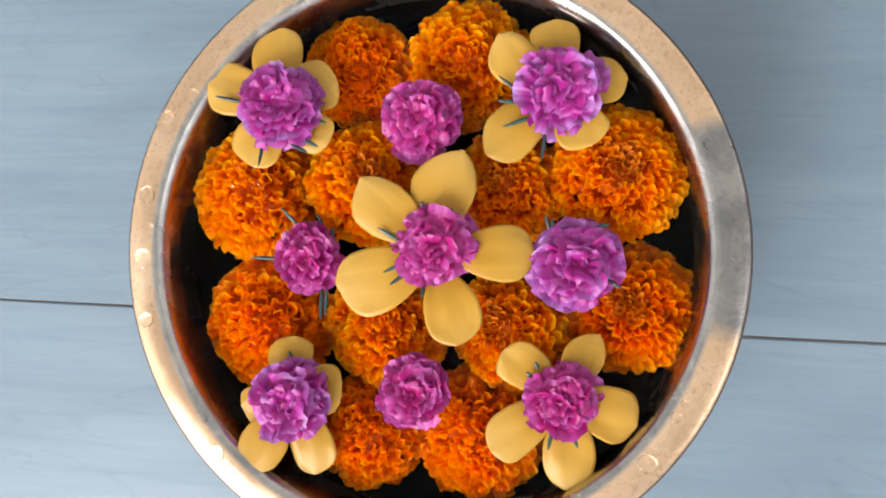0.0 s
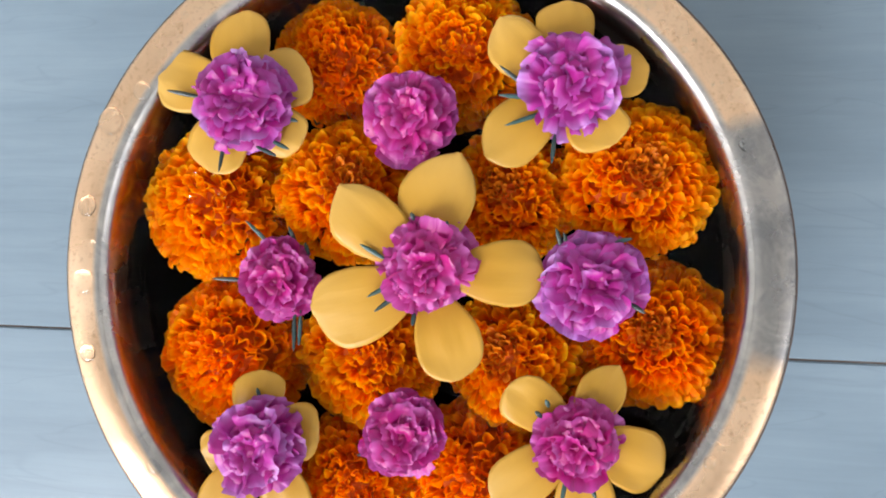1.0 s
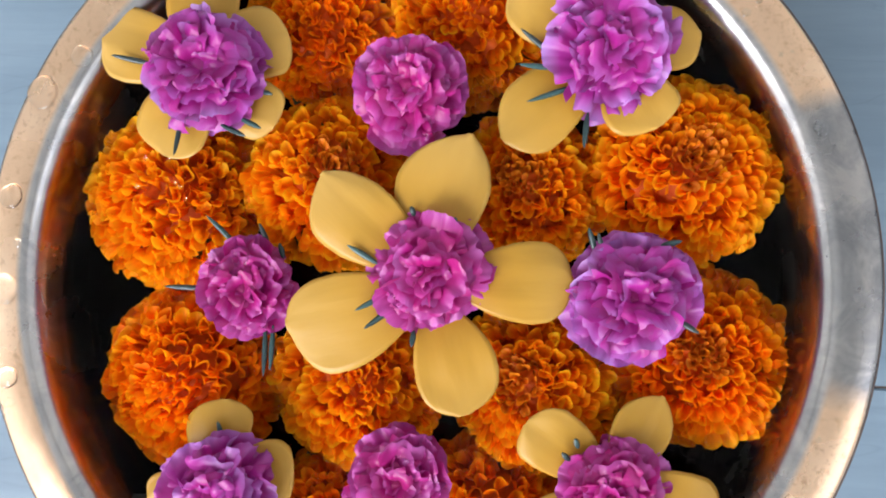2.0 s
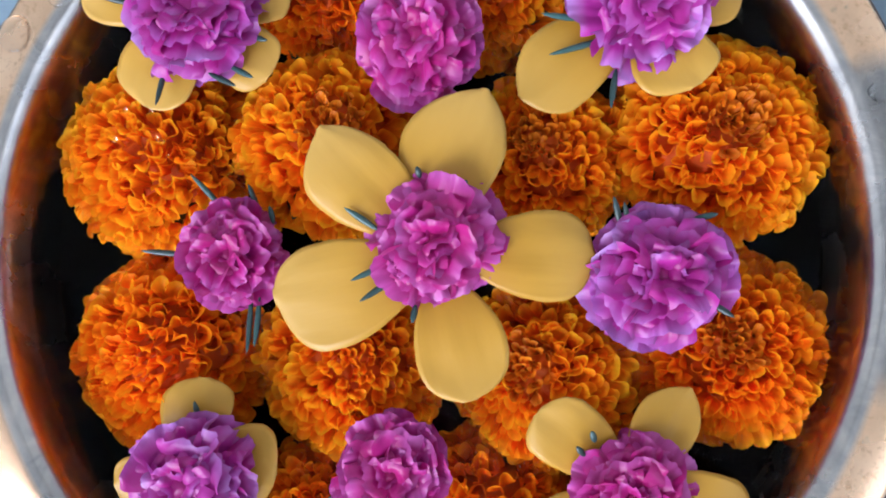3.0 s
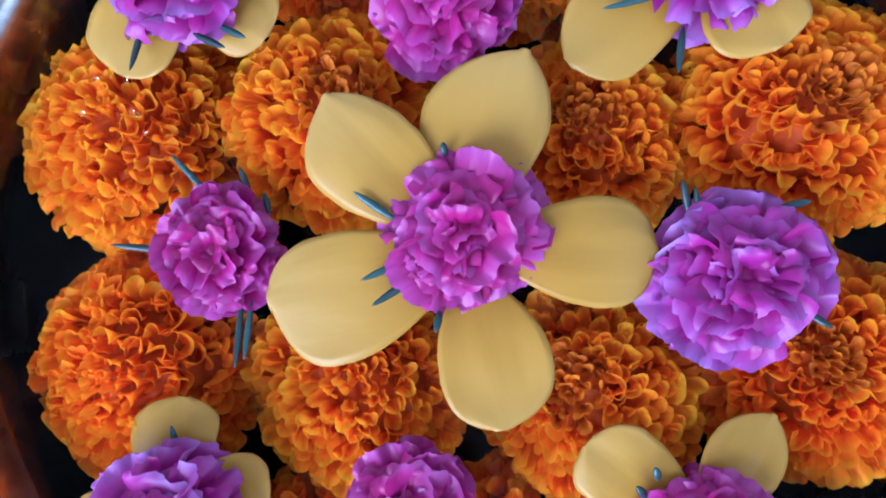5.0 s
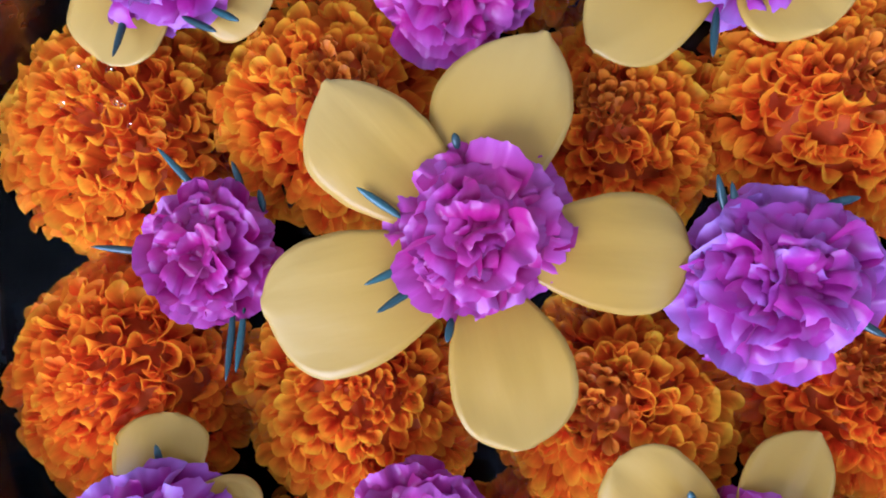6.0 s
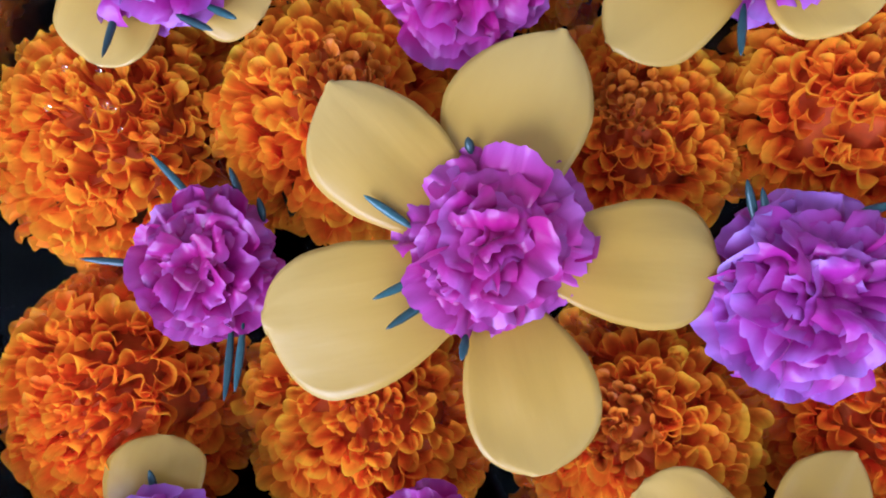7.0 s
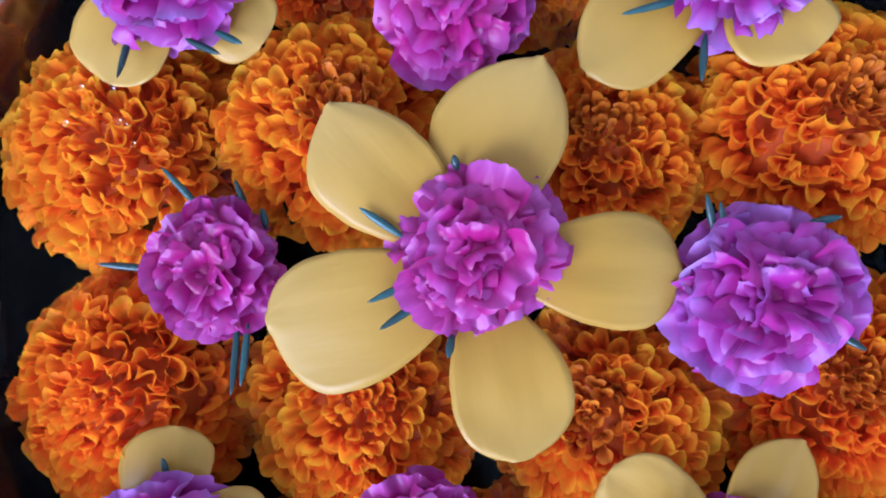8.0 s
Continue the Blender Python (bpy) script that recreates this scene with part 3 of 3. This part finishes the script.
def moss_rose(x, y, radius, z, leaf_z, leaves, seed, label, tint="magenta"):
    r = random.Random(seed)
    thing = tagged(new("moss_rose"), label, "flower", "magenta moss roses")
    thing.matrix_basis = Matrix.Translation((x, y, z - 0.010))
    back = thing.matrix_basis.inverted()
    # kind, count, length, rise, height of the base, width
    layers = [("outer", 8, 1.00, 0.04, 0.000, 1.02), ("outer", 9, 0.93, 0.22, 0.0020, 0.96), ("mid", 8, 0.82, 0.40, 0.0035, 0.96),
              ("mid", 7, 0.70, 0.60, 0.0045, 0.90), ("inner", 7, 0.58, 0.78, 0.0055, 0.78), ("inner", 5, 0.48, 0.98, 0.0060, 0.70), ("inner", 3, 0.36, 1.2, 0.0062, 0.6)]
    bud = [(radius * 0.26 * k * math.sin(th) * math.cos(a), radius * 0.26 * k * math.sin(th) * math.sin(a), radius * (0.30 + 0.26 * math.cos(th)))
           for th in (0.02, 0.5, 1.0, 1.5) for a in [2 * math.pi * q / 12 for q in range(12)] for k in [1 + 0.25 * math.sin(3 * a + seed + 2 * th)]]
    put("bud", mesh_of("bud", bud, grid_faces(12, 4, True), ROSE_KIND[tint]), thing)
    for kind, count, size, rise, base, wide in layers:
        off = r.uniform(0, 6.3)
        for i in range(count):
            a = off + 2 * math.pi * i / count + r.gauss(0, 0.25)
            el = rise + abs(r.gauss(0, 0.18)) - 0.08
            d = Vector((math.cos(a) * math.cos(el), math.sin(a) * math.cos(el), math.sin(el)))
            up = Vector((-math.cos(a) * math.sin(el), -math.sin(a) * math.sin(el), math.cos(el)))
            out = radius * (0.07 if kind != 'inner' else 0.04)
            length = radius * size * r.uniform(0.88, 1.08)
            m = basis(Vector((math.cos(a) * out, math.sin(a) * out, base * radius / 0.02)), d, up, r.gauss(0, 0.40), radius * wide * r.uniform(0.85, 1.15), length, length * 0.9)
            put("petal", r.choice(ROSE[tint][kind]), thing, m)
    for tx, ty, bx, by in leaves:
        t, b = Vector((tx, ty, leaf_z)), Vector((bx, by, leaf_z - 0.001))
        b = b - (t - b) * 0.35
        put("leaf", leaf_mesh((t - b).length, 0.0021), thing, back @ basis(b, t - b, (0, 0, 1)), "slender blue-green fleshy leaf")
    return thing


MR, VR = "ruffled magenta moss rose blossom ", "ruffled violet-magenta moss rose blossom "
ON, AMONG = "resting on a yellow flower", "lying between marigolds"
moss_rose(0.0111, 0.0028, 0.0200, 0.1180, 0.1135, [(-0.0167, 0.0114, -0.0089, 0.0067), (-0.0135, -0.0105, -0.0038, -0.0053), (-0.0104, -0.0165, -0.0028, -0.0107),
          (0.0046, 0.0246, 0.0053, 0.0221), (0.0196, 0.0211, 0.0189, 0.0180), (0.0056, -0.0221, 0.0060, -0.0181)], 101, MR + ON)
moss_rose(0.0773, -0.0047, 0.0220, 0.1100, 0.1060, [(0.0512, 0.0017, 0.0573, -0.0003), (0.0632, 0.0186, 0.0654, 0.0115), (0.0662, 0.0170, 0.0685, 0.0091),
          (0.0935, 0.0144, 0.0886, 0.0132), (0.0990, -0.0157, 0.0941, -0.0126)], 102, VR + AMONG, "violet")
moss_rose(-0.0568, -0.0043, 0.0174, 0.1070, 0.0990, [(-0.0727, 0.0219, -0.0641, 0.0132), (-0.0529, 0.0193, -0.0506, 0.0130), (-0.0454, 0.0124, -0.0446, 0.0082),
          (-0.0883, -0.0042, -0.0763, -0.0047), (-0.0497, -0.0358, -0.0503, -0.0226), (-0.0474, -0.0335, -0.0476, -0.0217)], 103, MR + AMONG)
moss_rose(-0.0701, 0.0724, 0.0230, 0.1160, 0.1080, [(-0.1059, 0.0784, -0.0954, 0.0764), (-0.0811, 0.0420, -0.0804, 0.0526), (-0.0548, 0.0488, -0.0626, 0.0523),
          (-0.0494, 0.0516, -0.0561, 0.0548), (-0.0454, 0.0635, -0.0521, 0.0656)], 104, VR + ON, "violet")
moss_rose(0.0695, 0.0779, 0.0215, 0.1130, 0.1065, [(0.0421, 0.0602, 0.0555, 0.0651), (0.0394, 0.0731, 0.0493, 0.0725), (0.0397, 0.0853, 0.0493, 0.0780),
          (0.0613, 0.0445, 0.0623, 0.0539)], 105, VR + ON, "violet")
moss_rose(0.0013, 0.0663, 0.0200, 0.1090, 0.1000, [], 106, MR + AMONG)
moss_rose(-0.0644, -0.0764, 0.0218, 0.1110, 0.1030, [(-0.0650, -0.0513, -0.0643, -0.0561)], 107, VR + ON, "violet")
moss_rose(-0.0007, -0.0696, 0.0185, 0.1060, 0.0970, [(-0.0216, -0.0804, -0.0145, -0.0788)], 108, MR + AMONG)
moss_rose(0.0727, -0.0695, 0.0185, 0.1085, 0.1050, [(0.0553, -0.0562, 0.0574, -0.0586), (0.0596, -0.0513, 0.0606, -0.0541), (0.0571, -0.0792, 0.0606, -0.0776),
          (0.0662, -0.0930, 0.0675, -0.0867), (0.0801, -0.0912, 0.0781, -0.0865)], 109, MR + ON)


# ---------- water drops on the rim ----------
def droplet(x, y, r, z, seed):
    n, verts = 18, []
    prof = [(1.0, 0.0), (0.97, 0.10), (0.86, 0.20), (0.65, 0.27), (0.35, 0.30), (0.05, 0.31)]
    for k, h in prof:
        for i in range(n):
            a = 2 * math.pi * i / n
            w = r * (1 + 0.14 * noise.noise(Vector((math.cos(a) * 1.3, math.sin(a) * 1.3, seed))))
            verts.append((w * k * math.cos(a), w * k * math.sin(a), h * min(r, 0.0035) * 0.95))
    ob = put("water_droplet", mesh_of("droplet", verts, grid_faces(n, 6, True) + [tuple(range(n * 5, n * 6))], DROP), None, Matrix.Translation((x, y, z)))
    ob.visible_shadow = False
    return tagged(ob, "clear flat water drop on the brass rim", "water drop", "drops on the rim")


for k_, (dx_, dy_, dr_) in enumerate([(-0.1345, 0.0660, 0.0062), (-0.1199, 0.0794, 0.0042), (-0.1457, 0.0280, 0.0048), (-0.1472, -0.0064, 0.0057), (-0.1444, -0.0383, 0.0041),
                                      (-0.1120, -0.0880, 0.0034), (-0.1029, -0.1064, 0.0045), (-0.0942, -0.1145, 0.0030), (0.0935, 0.1092, 0.0036), (0.0999, 0.1089, 0.0028),
                                      (0.1134, 0.0898, 0.0015), (0.1174, 0.0935, 0.0010), (0.1242, 0.0755, 0.0010), (0.1276, 0.0763, 0.0008), (0.1115, -0.0963, 0.0046),
                                      (0.1372, 0.0515, 0.0030), (-0.0998, 0.1126, 0.0022), (-0.1425, 0.0106, 0.0018), (0.1240, -0.0740, 0.0025), (0.1275, -0.0675, 0.0017),
                                      (0.1360, -0.0484, 0.0012)]):
    droplet(dx_, dy_, dr_, 0.1054, k_ * 1.7)

# small dew drops caught in the ruffles of one marigold
dewy = [o for o in scene.objects if o.name.startswith("marigold")][2]
bpy.context.view_layer.update()
tips = np.array([o.matrix_world @ v.co for o in dewy.children if o.name.startswith("floret") for v in o.data.vertices])
for k_, (dx_, dy_, dr_) in enumerate([(-0.098, 0.0420, 0.0008), (-0.0985, 0.0325, 0.0009), (-0.0855, 0.0335, 0.0007), (-0.083, 0.0325, 0.0010), (-0.081, 0.0275, 0.0007), (-0.090, 0.0435, 0.0008)]):
    near = tips[np.hypot(tips[:, 0] - dx_, tips[:, 1] - dy_) < 0.0012]
    top_ = near[near[:, 2].argmax()] if len(near) else np.array((dx_, dy_, 0.093))
    bm = bmesh.new()
    bmesh.ops.create_icosphere(bm, subdivisions=2, radius=dr_)
    for v in bm.verts:
        v.co.z *= 0.8
    dew = part("water_droplet", bm, DROP, None, smooth=True)
    dew.location = (top_[0], top_[1], top_[2] + dr_ * 0.5)
    dew.visible_shadow = False
    tagged(dew, "tiny round water drop caught on the orange marigold", "water drop", "drops on the marigold")

# ---------- floor tiles ----------
TW, TD, GAP, SLOPE = 1.2, 0.6, 0.0012, math.atan(-0.0158)
tm = bmesh.new()
box(tm, -TW / 2 + GAP / 2, -TD / 2 + GAP / 2, -0.010, TW / 2 - GAP / 2, TD / 2 - GAP / 2, 0.0)
bmesh.ops.bevel(tm, geom=[e for e in tm.edges if all(v.co.z > -0.001 for v in e.verts)], offset=0.0008, segments=2, affect="EDGES")
tile_me = bpy.data.meshes.new("tile")
tm.to_mesh(tile_me)
tm.free()
tile_me.materials.append(TILE)
turn = Matrix.Translation((0, -0.0440, 0)) @ Matrix.Rotation(SLOPE, 4, "Z")
for j_ in range(-4, 4):
    for i_ in range(-2, 3):
        if abs(0.05 + i_ * TW) > 1.9 or not -1.9 < (j_ + 0.5) * TD - 0.05 < 2.4:
            continue
        put("tile", tile_me, floor, turn @ Matrix.Translation((0.05 + i_ * TW + (j_ % 2) * 0.0, (j_ + 0.5) * TD, 0)))
